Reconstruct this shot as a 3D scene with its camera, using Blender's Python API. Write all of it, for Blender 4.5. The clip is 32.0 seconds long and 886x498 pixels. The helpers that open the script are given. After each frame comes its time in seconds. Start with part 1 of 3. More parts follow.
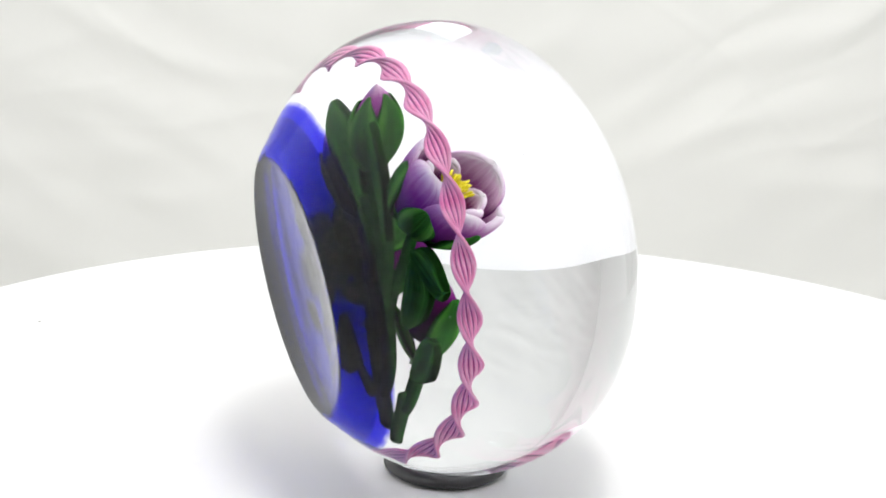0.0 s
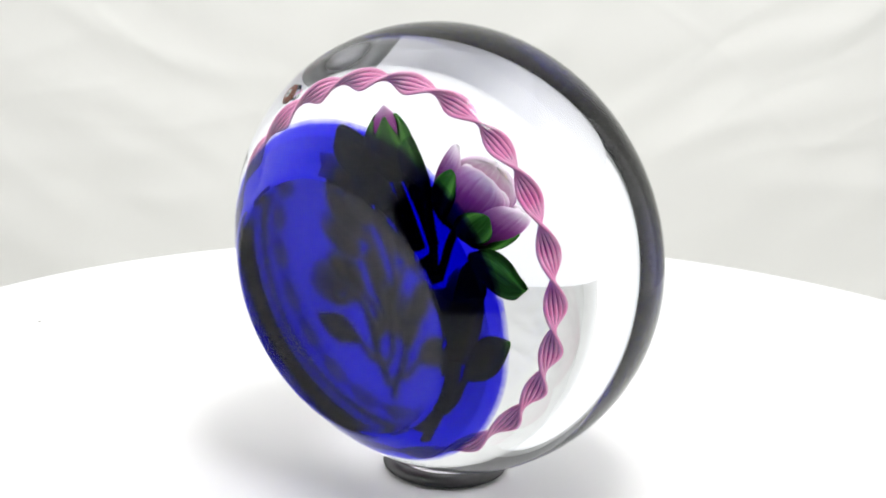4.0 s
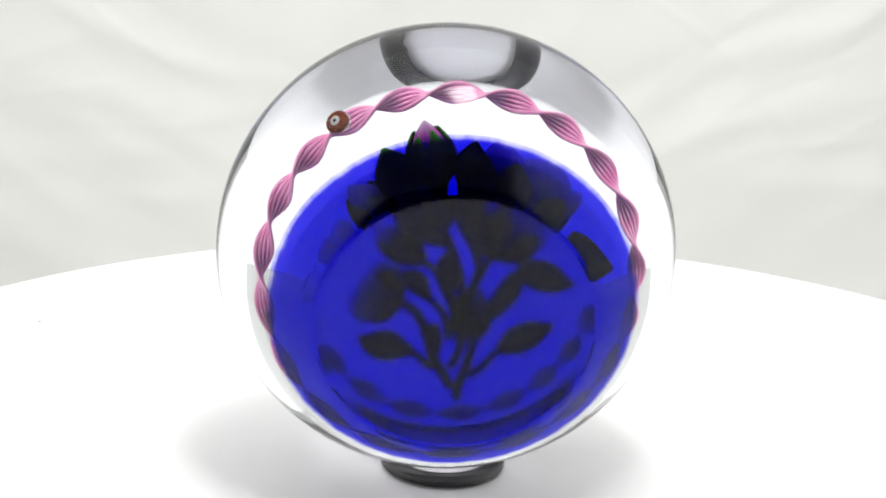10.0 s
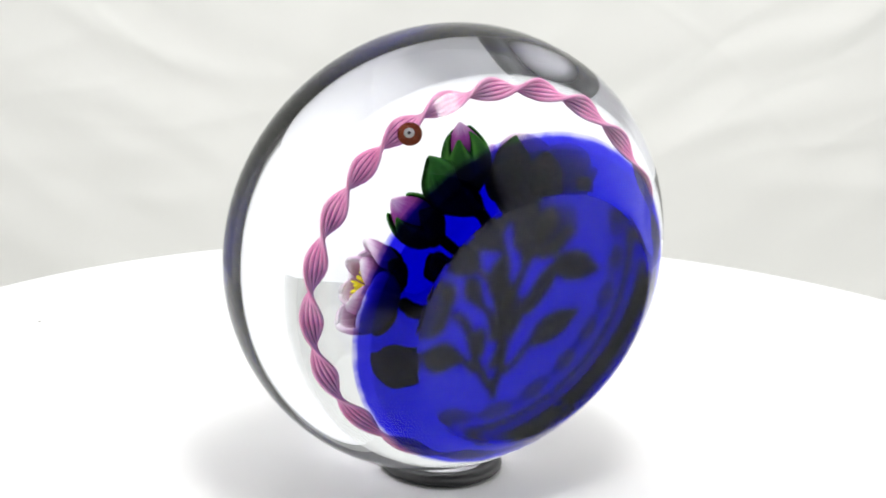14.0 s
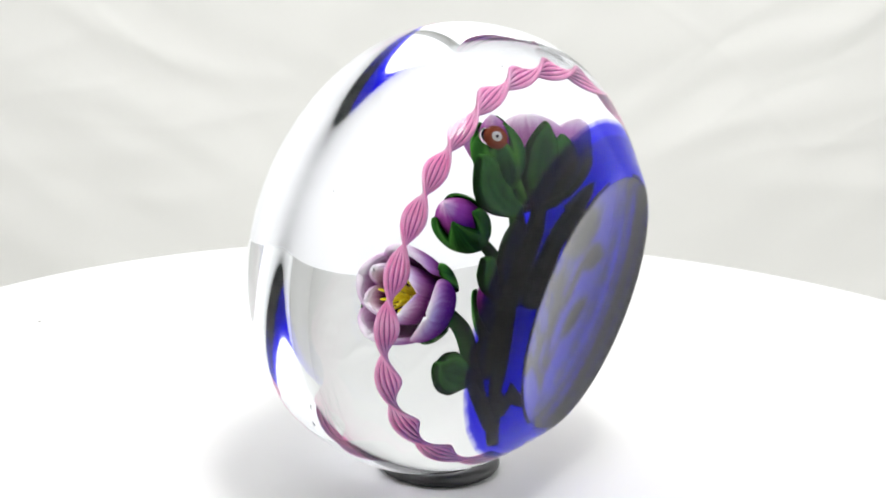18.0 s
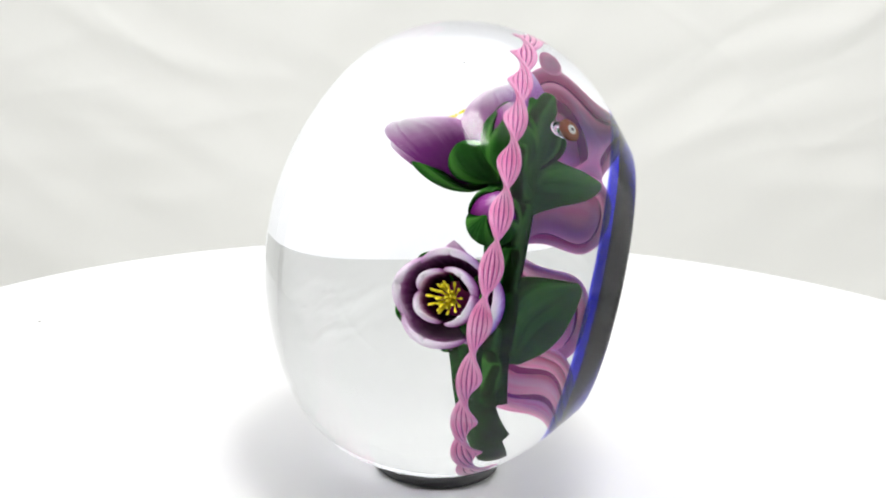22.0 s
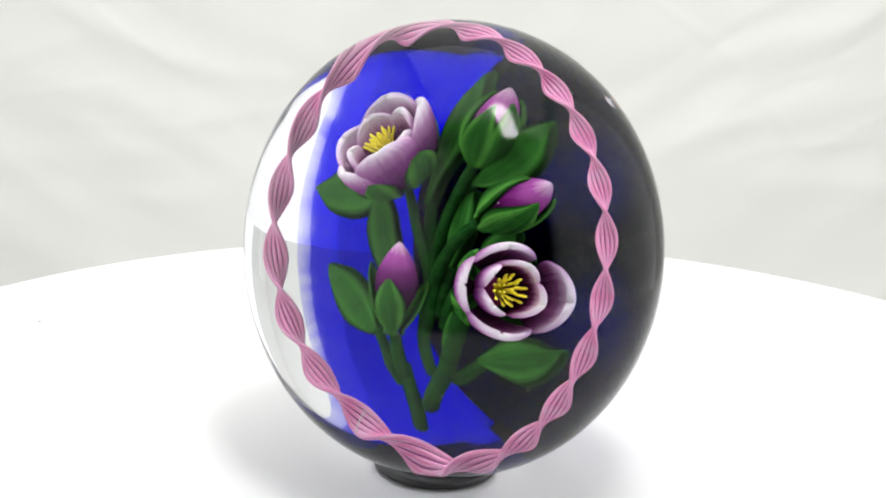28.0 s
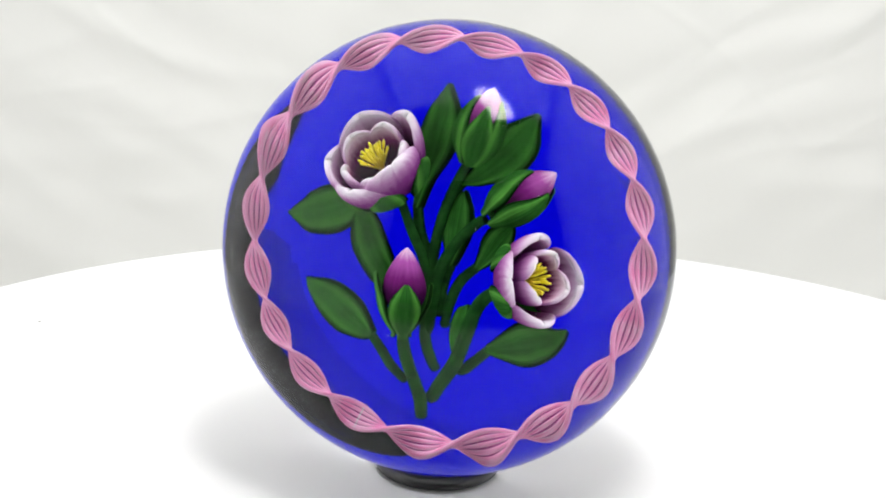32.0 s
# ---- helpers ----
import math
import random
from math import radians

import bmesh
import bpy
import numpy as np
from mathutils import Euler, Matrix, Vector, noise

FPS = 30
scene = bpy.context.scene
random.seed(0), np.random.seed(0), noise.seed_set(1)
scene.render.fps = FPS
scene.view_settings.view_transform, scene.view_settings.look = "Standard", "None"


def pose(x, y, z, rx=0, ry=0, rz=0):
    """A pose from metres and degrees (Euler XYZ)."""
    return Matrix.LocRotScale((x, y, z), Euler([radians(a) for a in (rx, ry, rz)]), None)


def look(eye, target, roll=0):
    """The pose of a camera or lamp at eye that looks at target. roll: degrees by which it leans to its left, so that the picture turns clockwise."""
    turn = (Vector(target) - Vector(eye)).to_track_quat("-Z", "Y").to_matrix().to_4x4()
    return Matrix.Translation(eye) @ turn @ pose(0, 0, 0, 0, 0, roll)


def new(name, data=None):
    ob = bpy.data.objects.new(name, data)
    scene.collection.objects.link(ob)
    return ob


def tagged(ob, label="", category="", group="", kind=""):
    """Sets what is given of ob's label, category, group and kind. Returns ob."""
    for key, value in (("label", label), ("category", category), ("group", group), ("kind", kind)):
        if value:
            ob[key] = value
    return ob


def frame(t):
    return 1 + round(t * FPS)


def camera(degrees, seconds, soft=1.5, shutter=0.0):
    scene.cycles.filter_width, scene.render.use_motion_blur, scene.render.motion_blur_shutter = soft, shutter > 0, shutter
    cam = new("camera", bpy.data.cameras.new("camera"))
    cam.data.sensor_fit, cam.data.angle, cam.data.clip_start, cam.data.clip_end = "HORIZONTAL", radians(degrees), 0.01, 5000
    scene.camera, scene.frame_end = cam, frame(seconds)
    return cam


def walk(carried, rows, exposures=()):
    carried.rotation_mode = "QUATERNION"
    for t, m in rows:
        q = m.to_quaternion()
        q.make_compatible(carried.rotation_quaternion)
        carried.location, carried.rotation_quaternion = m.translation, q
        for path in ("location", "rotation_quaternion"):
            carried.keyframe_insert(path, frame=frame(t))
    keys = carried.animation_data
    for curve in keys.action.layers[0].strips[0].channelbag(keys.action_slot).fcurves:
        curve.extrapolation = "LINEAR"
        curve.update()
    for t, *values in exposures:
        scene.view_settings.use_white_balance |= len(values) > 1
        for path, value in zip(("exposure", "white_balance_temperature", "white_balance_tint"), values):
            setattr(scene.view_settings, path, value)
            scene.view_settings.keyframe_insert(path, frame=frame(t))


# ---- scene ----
# ---- camera and walk ----
FOV, PITCH, ROLL = 28.45, 16.28, 2.42
REACH = 0.0000996 * 784 / math.tan(radians(FOV / 2))
AIM = Vector((-0.0006, 0.0, 0.0417))
EYE = AIM + Vector((0, -REACH * math.cos(radians(PITCH)), REACH * math.sin(radians(PITCH))))
cam = camera(FOV, 32.0, soft=1.9)
walk(cam, [(0, look(EYE, AIM, ROLL)), (32, look(EYE, AIM, ROLL))])

# ---- the turn of the paperweight and its ring ----
TILT, RATE = 10.08, 7.256
FRONT = 9.425 + 180 / RATE
SEAT = Vector((0.00006, 0.02769, 0.03691))


def turned(t):
    """Pose of the paperweight at t seconds: local z runs from its flat base to the top of the dome, local y up its face."""
    return pose(0, 0, 0, 0, 0, RATE * (t - FRONT)) @ Matrix.Translation(SEAT) @ pose(0, 0, 0, 90 - TILT, 0, 0)


def ring_turned(t):
    a = radians(RATE * t - 5)
    return pose(0.0006 + 0.0009 * math.cos(a), 0.0003 + 0.0009 * math.sin(a), 0, 0, 0, RATE * t)


# ---- world and lights ----
world = bpy.data.worlds.new("studio_room")
scene.world = world
world.use_nodes = True
world.node_tree.nodes["Background"].inputs[0].default_value = (0.95, 0.97, 1.0, 1)
world.node_tree.nodes["Background"].inputs[1].default_value = 0.3


def area_lamp(name, eye, target, w, h, power, color):
    data = bpy.data.lights.new(name, "AREA")
    data.shape, data.size, data.size_y, data.energy, data.color = "RECTANGLE", w, h, power, color
    ob = new(name, data)
    ob.matrix_world = look(eye, target)
    return ob


area_lamp("key_lamp", (0.062, -0.145, 0.59), (0, 0, 0.03), 0.100, 0.180, 2.4, (1.0, 0.985, 0.97))
area_lamp("tent_top_light", (0.0, 0.13, 0.615), (0.0, 0.13, 0), 0.62, 0.62, 2.1, (0.99, 0.995, 1.0))
area_lamp("tent_left_light", (-0.325, -0.065, 0.20), (0, -0.065, 0.20), 0.65, 0.74, 1.38, (0.98, 0.99, 1.0))
area_lamp("tent_right_light", (0.325, -0.065, 0.20), (0, -0.065, 0.20), 0.65, 0.74, 1.38, (0.98, 0.99, 1.0))
scene.view_settings.exposure = -0.34


# ---- materials ----
class Nodes:
    """A small wrapper that adds nodes to one material and links them."""

    def __init__(self, name, clear=False):
        self.m = bpy.data.materials.new(name)
        self.m.use_nodes = True
        self.t = self.m.node_tree
        if clear:
            self.t.nodes.clear()
        else:
            self.bsdf = self.t.nodes["Principled BSDF"]

    def add(self, kind, **inputs):
        n = self.t.nodes.new(kind)
        for k, v in inputs.items():
            n.inputs[k.replace("_", " ")].default_value = v
        return n

    def link(self, a, b):
        self.t.links.new(a, b)

    def ramp(self, fac, stops):
        n = self.t.nodes.new("ShaderNodeValToRGB")
        e = n.color_ramp.elements
        e[0].position, e[0].color = stops[0][0], (*stops[0][1], 1)
        e[1].position, e[1].color = stops[-1][0], (*stops[-1][1], 1)
        for pos, col in stops[1:-1]:
            x = e.new(pos)
            x.color = (*col, 1)
        self.link(fac, n.inputs[0])
        return n.outputs[0]

    def noise(self, scale, detail=3.0, stretch=(1, 1, 1), space="Object"):
        co = self.t.nodes.new("ShaderNodeTexCoord")
        mp = self.t.nodes.new("ShaderNodeMapping")
        mp.inputs["Scale"].default_value = stretch
        n = self.add("ShaderNodeTexNoise", Scale=scale, Detail=detail)
        self.link(co.outputs[space], mp.inputs[0])
        self.link(mp.outputs[0], n.inputs["Vector"])
        return n.outputs["Fac"]

    def mix(self, fac, a, b, kind="MIX"):
        n = self.t.nodes.new("ShaderNodeMix")
        n.data_type, n.blend_type = "RGBA", kind
        for value, slot in ((fac, 0), (a, 6), (b, 7)):
            if isinstance(value, (int, float)):
                n.inputs[slot].default_value = value
            elif isinstance(value, tuple):
                n.inputs[slot].default_value = (*value, 1)
            else:
                self.link(value, n.inputs[slot])
        return n.outputs[2]

    def bump(self, height, strength, distance):
        n = self.add("ShaderNodeBump", Strength=strength, Distance=distance)
        self.link(height, n.inputs["Height"])
        self.link(n.outputs[0], self.bsdf.inputs["Normal"])


def varied(name, dark, light, scale, rough=0.5, spec=0.5, stretch=(1, 1, 1), bump=0.0, distance=0.0001):
    n = Nodes(name)
    fac = n.noise(scale, 4.0, stretch)
    n.link(n.ramp(fac, [(0.3, dark), (0.7, light)]), n.bsdf.inputs["Base Color"])
    n.bsdf.inputs["Roughness"].default_value = rough
    n.bsdf.inputs["Specular IOR Level"].default_value = spec
    if bump:
        n.bump(n.noise(scale * 6, 3.0, stretch), bump, distance)
    return n.m


def glass_material(name="clear_glass", ior=1.539, gloss_power=1.35, rough=0.0):
    """Clear glass: a mirror over a refracting body, its reflections dimmed below the true Fresnel share."""
    n = Nodes(name, True)
    out = n.add("ShaderNodeOutputMaterial")
    bent = n.add("ShaderNodeBsdfRefraction", Color=(0.958, 0.967, 0.985, 1), Roughness=rough, IOR=ior)
    gloss = n.add("ShaderNodeBsdfAnisotropic", Color=(1, 1, 1, 1), Roughness=rough)
    fresnel = n.add("ShaderNodeFresnel", IOR=ior)
    both = n.t.nodes.new("ShaderNodeMixShader")
    n.link(maths(n, "POWER", fresnel.outputs[0], gloss_power), both.inputs[0])
    n.link(bent.outputs[0], both.inputs[1])
    n.link(gloss.outputs[0], both.inputs[2])
    n.link(both.outputs[0], out.inputs[0])
    return n.m


def sheet_material(name, dark, light):
    """Thin stained glass fused into clear glass: it tints and does not bend the light, and frays out in streaks at its rim."""
    n = Nodes(name, True)
    out = n.add("ShaderNodeOutputMaterial")
    g = n.add("ShaderNodeBsdfTransparent")
    co = n.t.nodes.new("ShaderNodeTexCoord")
    flat = n.t.nodes.new("ShaderNodeVectorMath")
    flat.operation = "MULTIPLY"
    flat.inputs[1].default_value = (1000, 1000, 0)
    n.link(co.outputs["Object"], flat.inputs[0])
    size = n.t.nodes.new("ShaderNodeVectorMath")
    size.operation = "LENGTH"
    n.link(flat.outputs[0], size.inputs[0])
    way = n.t.nodes.new("ShaderNodeVectorMath")
    way.operation = "NORMALIZE"
    n.link(flat.outputs[0], way.inputs[0])
    streak = n.add("ShaderNodeTexNoise", Scale=9.0, Detail=6.0, Roughness=0.72)
    n.link(way.outputs[0], streak.inputs["Vector"])
    reach = n.t.nodes.new("ShaderNodeMath")
    reach.operation = "MULTIPLY_ADD"
    n.link(streak.outputs["Fac"], reach.inputs[0])
    reach.inputs[1].default_value = 3.4
    n.link(size.outputs["Value"], reach.inputs[2])
    fray = n.t.nodes.new("ShaderNodeMapRange")
    for slot, value in zip((1, 2, 3, 4), (31.2, 33.0, 0.0, 1.0)):
        fray.inputs[slot].default_value = value
    n.link(reach.outputs[0], fray.inputs[0])
    stain = n.ramp(n.noise(90, 3.0), [(0.3, dark), (0.7, light)])
    n.link(n.mix(fray.outputs[0], stain, (0.97, 0.97, 1.0)), g.inputs[0])
    n.link(g.outputs[0], out.inputs[0])
    return n.m


def uv_split(n):
    """The u and v of the mesh's own layout: v along the piece, u across it; u above 2 is its inner face."""
    uv = n.t.nodes.new("ShaderNodeUVMap")
    uv.uv_map = "run"
    sep = n.t.nodes.new("ShaderNodeSeparateXYZ")
    n.link(uv.outputs[0], sep.inputs[0])
    return sep.outputs[0], sep.outputs[1]


def maths(n, op, a, b=None):
    x = n.t.nodes.new("ShaderNodeMath")
    x.operation = op
    for value, slot in ((a, 0), (b, 1)):
        if value is None:
            continue
        if isinstance(value, (int, float)):
            x.inputs[slot].default_value = value
        else:
            n.link(value, x.inputs[slot])
    return x.outputs[0]


def streaks(n, u, v, count):
    """Fine lengthwise lines across u."""
    comb = n.t.nodes.new("ShaderNodeCombineXYZ")
    n.link(maths(n, "MULTIPLY", u, count), comb.inputs[0])
    n.link(maths(n, "MULTIPLY", v, 1.5), comb.inputs[1])
    t = n.add("ShaderNodeTexNoise", Scale=1.0, Detail=2.0)
    n.link(comb.outputs[0], t.inputs["Vector"])
    return t.outputs["Fac"]


def petal_material(name, inside):
    n = Nodes(name)
    u, v = uv_split(n)
    wave = streaks(n, u, v, 17.0)
    vein = streaks(n, u, v, 60.0)
    shift = maths(n, "ADD", maths(n, "MULTIPLY", maths(n, "SUBTRACT", wave, 0.5), 0.22), maths(n, "MULTIPLY", maths(n, "SUBTRACT", vein, 0.5), 0.20))
    vv = maths(n, "ADD", v, shift)
    outer = n.ramp(vv, [(0.0, (0.06, 0.004, 0.06)), (0.28, (0.15, 0.018, 0.16)), (0.50, (0.28, 0.055, 0.28)), (0.68, (0.58, 0.26, 0.55)), (0.84, (0.92, 0.76, 0.90)), (1.0, (0.98, 0.94, 0.97))])
    inner = n.ramp(vv, inside)
    side = maths(n, "GREATER_THAN", u, 1.5)
    tint = n.mix(side, outer, inner)
    n.link(tint, n.bsdf.inputs["Base Color"])
    n.bsdf.inputs["Roughness"].default_value = 0.6
    n.bsdf.inputs["Specular IOR Level"].default_value = 0.0
    through_glass = n.add("ShaderNodeBsdfTranslucent")
    n.link(tint, through_glass.inputs["Color"])
    both = n.add("ShaderNodeMixShader", Fac=0.2)
    n.link(n.bsdf.outputs[0], both.inputs[1])
    n.link(through_glass.outputs[0], both.inputs[2])
    n.link(both.outputs[0], n.t.nodes["Material Output"].inputs[0])
    return n.m


def bud_material(name):
    n = Nodes(name)
    u, v = uv_split(n)
    wave = streaks(n, u, v, 26.0)
    vv = maths(n, "ADD", v, maths(n, "MULTIPLY", maths(n, "SUBTRACT", wave, 0.5), 0.16))
    n.link(n.ramp(vv, [(0.0, (0.012, 0.002, 0.012)), (0.40, (0.045, 0.004, 0.045)), (0.62, (0.16, 0.016, 0.15)), (0.84, (0.40, 0.09, 0.37)), (0.95, (0.70, 0.42, 0.64)), (1.0, (0.80, 0.62, 0.76))]), n.bsdf.inputs["Base Color"])
    n.bsdf.inputs["Roughness"].default_value = 0.6
    n.bsdf.inputs["Specular IOR Level"].default_value = 0.0
    return n.m


def leaf_material(name, deep, pale):
    n = Nodes(name)
    u, v = uv_split(n)
    across = maths(n, "ABSOLUTE", maths(n, "SUBTRACT", maths(n, "FRACT", maths(n, "MULTIPLY", u, 0.5)), 0.25))
    # the near-black outline is shade along the edges, put into the colour
    rim = n.ramp(maths(n, "MULTIPLY", across, 4.0), [(0.35, deep), (0.70, pale), (0.82, deep), (0.95, tuple(0.22 * p for p in deep))])
    vein = n.ramp(streaks(n, u, v, 22.0), [(0.35, (0.55, 0.55, 0.55)), (0.65, (1.25, 1.25, 1.2))])
    mottled = n.ramp(n.noise(420, 3.0), [(0.3, (0.72, 0.72, 0.72)), (0.7, (1.15, 1.15, 1.15))])
    n.link(n.mix(0.8, n.mix(0.8, rim, vein, "MULTIPLY"), mottled, "MULTIPLY"), n.bsdf.inputs["Base Color"])
    n.bsdf.inputs["Roughness"].default_value = 0.6
    n.bsdf.inputs["Specular IOR Level"].default_value = 0.0
    return n.m


def strand_material(name):
    n = Nodes(name)
    u, v = uv_split(n)
    wave = streaks(n, u, v, 6.0)
    n.link(n.ramp(wave, [(0.3, (0.90, 0.24, 0.51)), (0.55, (0.96, 0.44, 0.68)), (0.75, (0.97, 0.62, 0.79))]), n.bsdf.inputs["Base Color"])
    n.bsdf.inputs["Roughness"].default_value = 0.6
    n.bsdf.inputs["Specular IOR Level"].default_value = 0.0
    return n.m


GLASS = glass_material()
BASE_GLASS = glass_material("ground_base_glass", 1.539, 1.25, 0.24)
BUBBLE = glass_material("air_bubble", 0.65, 1.0)
BLUE = sheet_material("cobalt_blue_glass", (0.10, 0.09, 0.82), (0.12, 0.11, 0.845))
WHITE = varied("white_acrylic", (0.735, 0.735, 0.745), (0.755, 0.755, 0.765), 30, 0.4, 0.4)
CLOTH = varied("white_cotton_cloth", (0.730, 0.730, 0.711), (0.760, 0.760, 0.741), 9, 0.95, 0.1, bump=0.25, distance=0.0006)
RUBBER = varied("black_rubber", (0.008, 0.008, 0.009), (0.016, 0.016, 0.018), 400, 0.35, 0.5)
PETAL = petal_material("purple_and_white_petal_glass", [(0.0, (0.03, 0.003, 0.020)), (0.30, (0.10, 0.014, 0.075)), (0.50, (0.34, 0.11, 0.28)), (0.68, (0.74, 0.48, 0.68)), (0.82, (0.95, 0.85, 0.93)), (1.0, (0.98, 0.94, 0.97))])
HEART_PETAL = petal_material("dark_hearted_petal_glass", [(0.0, (0.020, 0.002, 0.012)), (0.34, (0.055, 0.006, 0.038)), (0.50, (0.24, 0.05, 0.18)), (0.64, (0.66, 0.36, 0.58)), (0.78, (0.94, 0.78, 0.90)), (1.0, (0.98, 0.93, 0.97))])
BUD = bud_material("magenta_bud_glass")
LEAF = leaf_material("green_leaf_glass", (0.034, 0.160, 0.025), (0.062, 0.24, 0.040))
SEPAL = leaf_material("bright_green_sepal_glass", (0.026, 0.125, 0.020), (0.085, 0.29, 0.045))
STEM = varied("dark_green_stem_glass", (0.008, 0.045, 0.010), (0.020, 0.090, 0.017), 600, 0.6, 0.0)
YELLOW = varied("yellow_stamen_glass", (0.90, 0.70, 0.02), (0.97, 0.90, 0.09), 900, 0.6, 0.0)
STRAND = strand_material("pink_strand_glass")
CORE = varied("purple_ribbon_glass", (0.30, 0.035, 0.19), (0.40, 0.055, 0.26), 500, 0.6, 0.0)
BROWN = varied("red_brown_cane_glass", (0.20, 0.035, 0.018), (0.42, 0.11, 0.05), 1800, 0.5, 0.0)
MILK = varied("white_cane_glass", (0.70, 0.70, 0.68), (0.82, 0.82, 0.80), 900, 0.5, 0.0)
INK = varied("dark_cane_glass", (0.02, 0.02, 0.03), (0.04, 0.03, 0.04), 900, 0.5, 0.0)
SPECK = varied("grey_dust", (0.42, 0.41, 0.40), (0.5, 0.49, 0.48), 900, 0.9, 0.1)
WALL = varied("white_wall_paint", (0.72, 0.72, 0.70), (0.76, 0.76, 0.74), 2, 0.8, 0.2)
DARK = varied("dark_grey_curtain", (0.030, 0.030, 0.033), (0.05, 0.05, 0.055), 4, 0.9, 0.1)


# ---- mesh helpers ----
def part(name, bm, mat, parent=None, label="", smooth=True, sharp=None):
    bmesh.ops.recalc_face_normals(bm, faces=bm.faces)
    me = bpy.data.meshes.new(name)
    bm.to_mesh(me)
    bm.free()
    me.materials.append(mat)
    me.polygons.foreach_set("use_smooth", [smooth] * len(me.polygons))
    if sharp:
        me.set_sharp_from_angle(angle=radians(sharp))
    ob = new(name, me)
    ob.parent = parent
    if label:
        ob["label"] = label
    return ob


def again(ob, m, parent):
    """Another part on the same mesh, at the pose m under its parent."""
    o = new(ob.name.split(".")[0], ob.data)
    o.parent = parent
    o.matrix_basis = m
    return o


def lathe(profile, steps, closed=False):
    """A surface of revolution about z from (radius, height) pairs."""
    bm = bmesh.new()
    rings = []
    for r, z in profile:
        if r < 1e-6:
            rings.append([bm.verts.new((0, 0, z))])
        else:
            rings.append([bm.verts.new((r * math.cos(a), r * math.sin(a), z)) for a in (2 * math.pi * i / steps for i in range(steps))])
    pairs = list(zip(rings, rings[1:]))
    if closed:
        pairs.append((rings[-1], rings[0]))
    for lo, hi in pairs:
        for i in range(steps):
            j = (i + 1) % steps
            if len(lo) == 1:
                bm.faces.new((lo[0], hi[j], hi[i]))
            elif len(hi) == 1:
                bm.faces.new((lo[i], lo[j], hi[0]))
            else:
                bm.faces.new((lo[i], lo[j], hi[j], hi[i]))
    return bm


def smooth_line(points, n):
    """n points along a Catmull-Rom curve through the points, at even parameter steps."""
    pts = [Vector(p) for p in points]
    pts = [2 * pts[0] - pts[1]] + pts + [2 * pts[-1] - pts[-2]]
    out = []
    for k in range(n):
        u = k / (n - 1) * (len(pts) - 3)
        i = min(int(u), len(pts) - 4)
        f = u - i
        a, b, c, d = pts[i:i + 4]
        out.append(0.5 * (2 * b + (c - a) * f + (2 * a - 5 * b + 4 * c - d) * f * f + (3 * b - a - 3 * c + d) * f ** 3))
    return out


def box_bm(x0, y0, z0, x1, y1, z1):
    bm = bmesh.new()
    bmesh.ops.create_cube(bm, size=1, matrix=Matrix.Translation(((x0 + x1) / 2, (y0 + y1) / 2, (z0 + z1) / 2)) @ Matrix.Diagonal((x1 - x0, y1 - y0, z1 - z0, 1)))
    return bm


def mm(x, y, z):
    return Vector((x, y, z)) * 0.001


def shell(mid, nu, nv, thick, edge=0.25):
    """A closed, thickened sheet round the middle surface mid(u, v), u from -1 to 1, v from 0 to 1; thin at its rim."""
    bm = bmesh.new()
    layer = bm.loops.layers.uv.new("run")
    us = [-1 + 2 * i / nu for i in range(nu + 1)]
    vs = [j / nv for j in range(nv + 1)]
    grid = [[mid(u, v) for u in us] for v in vs]
    faces = {}
    for sign in (1, -1):
        rows = []
        for j in range(nv + 1):
            row = []
            for i in range(nu + 1):
                du = grid[j][min(i + 1, nu)] - grid[j][max(i - 1, 0)]
                dv = grid[min(j + 1, nv)][i] - grid[max(j - 1, 0)][i]
                n = du.cross(dv)
                n = n.normalized() if n.length > 1e-12 else Vector((0, 0, 1))
                rim = max(0.0, 1 - abs(us[i]) ** 4) ** 0.5 * max(0.0, 1 - vs[j] ** 8) ** 0.5
                row.append(bm.verts.new(grid[j][i] + n * (sign * thick * 0.5 * (edge + (1 - edge) * rim))))
            rows.append(row)
        faces[sign] = rows
    at = {}
    for sign, rows in faces.items():
        for j, row in enumerate(rows):
            for i, vert in enumerate(row):
                at[vert] = ((us[i] * 0.5 + 0.5) + (2 if sign < 0 else 0), vs[j])
    for sign, rows in faces.items():
        for j in range(nv):
            for i in range(nu):
                q = [rows[j][i], rows[j][i + 1], rows[j + 1][i + 1], rows[j + 1][i]]
                bm.faces.new(q if sign > 0 else q[::-1])
    a, b = faces[1], faces[-1]
    for j in range(nv):
        bm.faces.new((a[j][0], a[j + 1][0], b[j + 1][0], b[j][0]))
        bm.faces.new((a[j][nu], b[j][nu], b[j + 1][nu], a[j + 1][nu]))
    for i in range(nu):
        bm.faces.new((a[nv][i], a[nv][i + 1], b[nv][i + 1], b[nv][i]))
        bm.faces.new((a[0][i], b[0][i], b[0][i + 1], a[0][i + 1]))
    for f in bm.faces:
        side = sum(at[l.vert][0] > 1.5 for l in f.loops) > 2
        for l in f.loops:
            u, v = at[l.vert]
            l[layer].uv = (u % 2 + (2 if side else 0), v)
    return bm


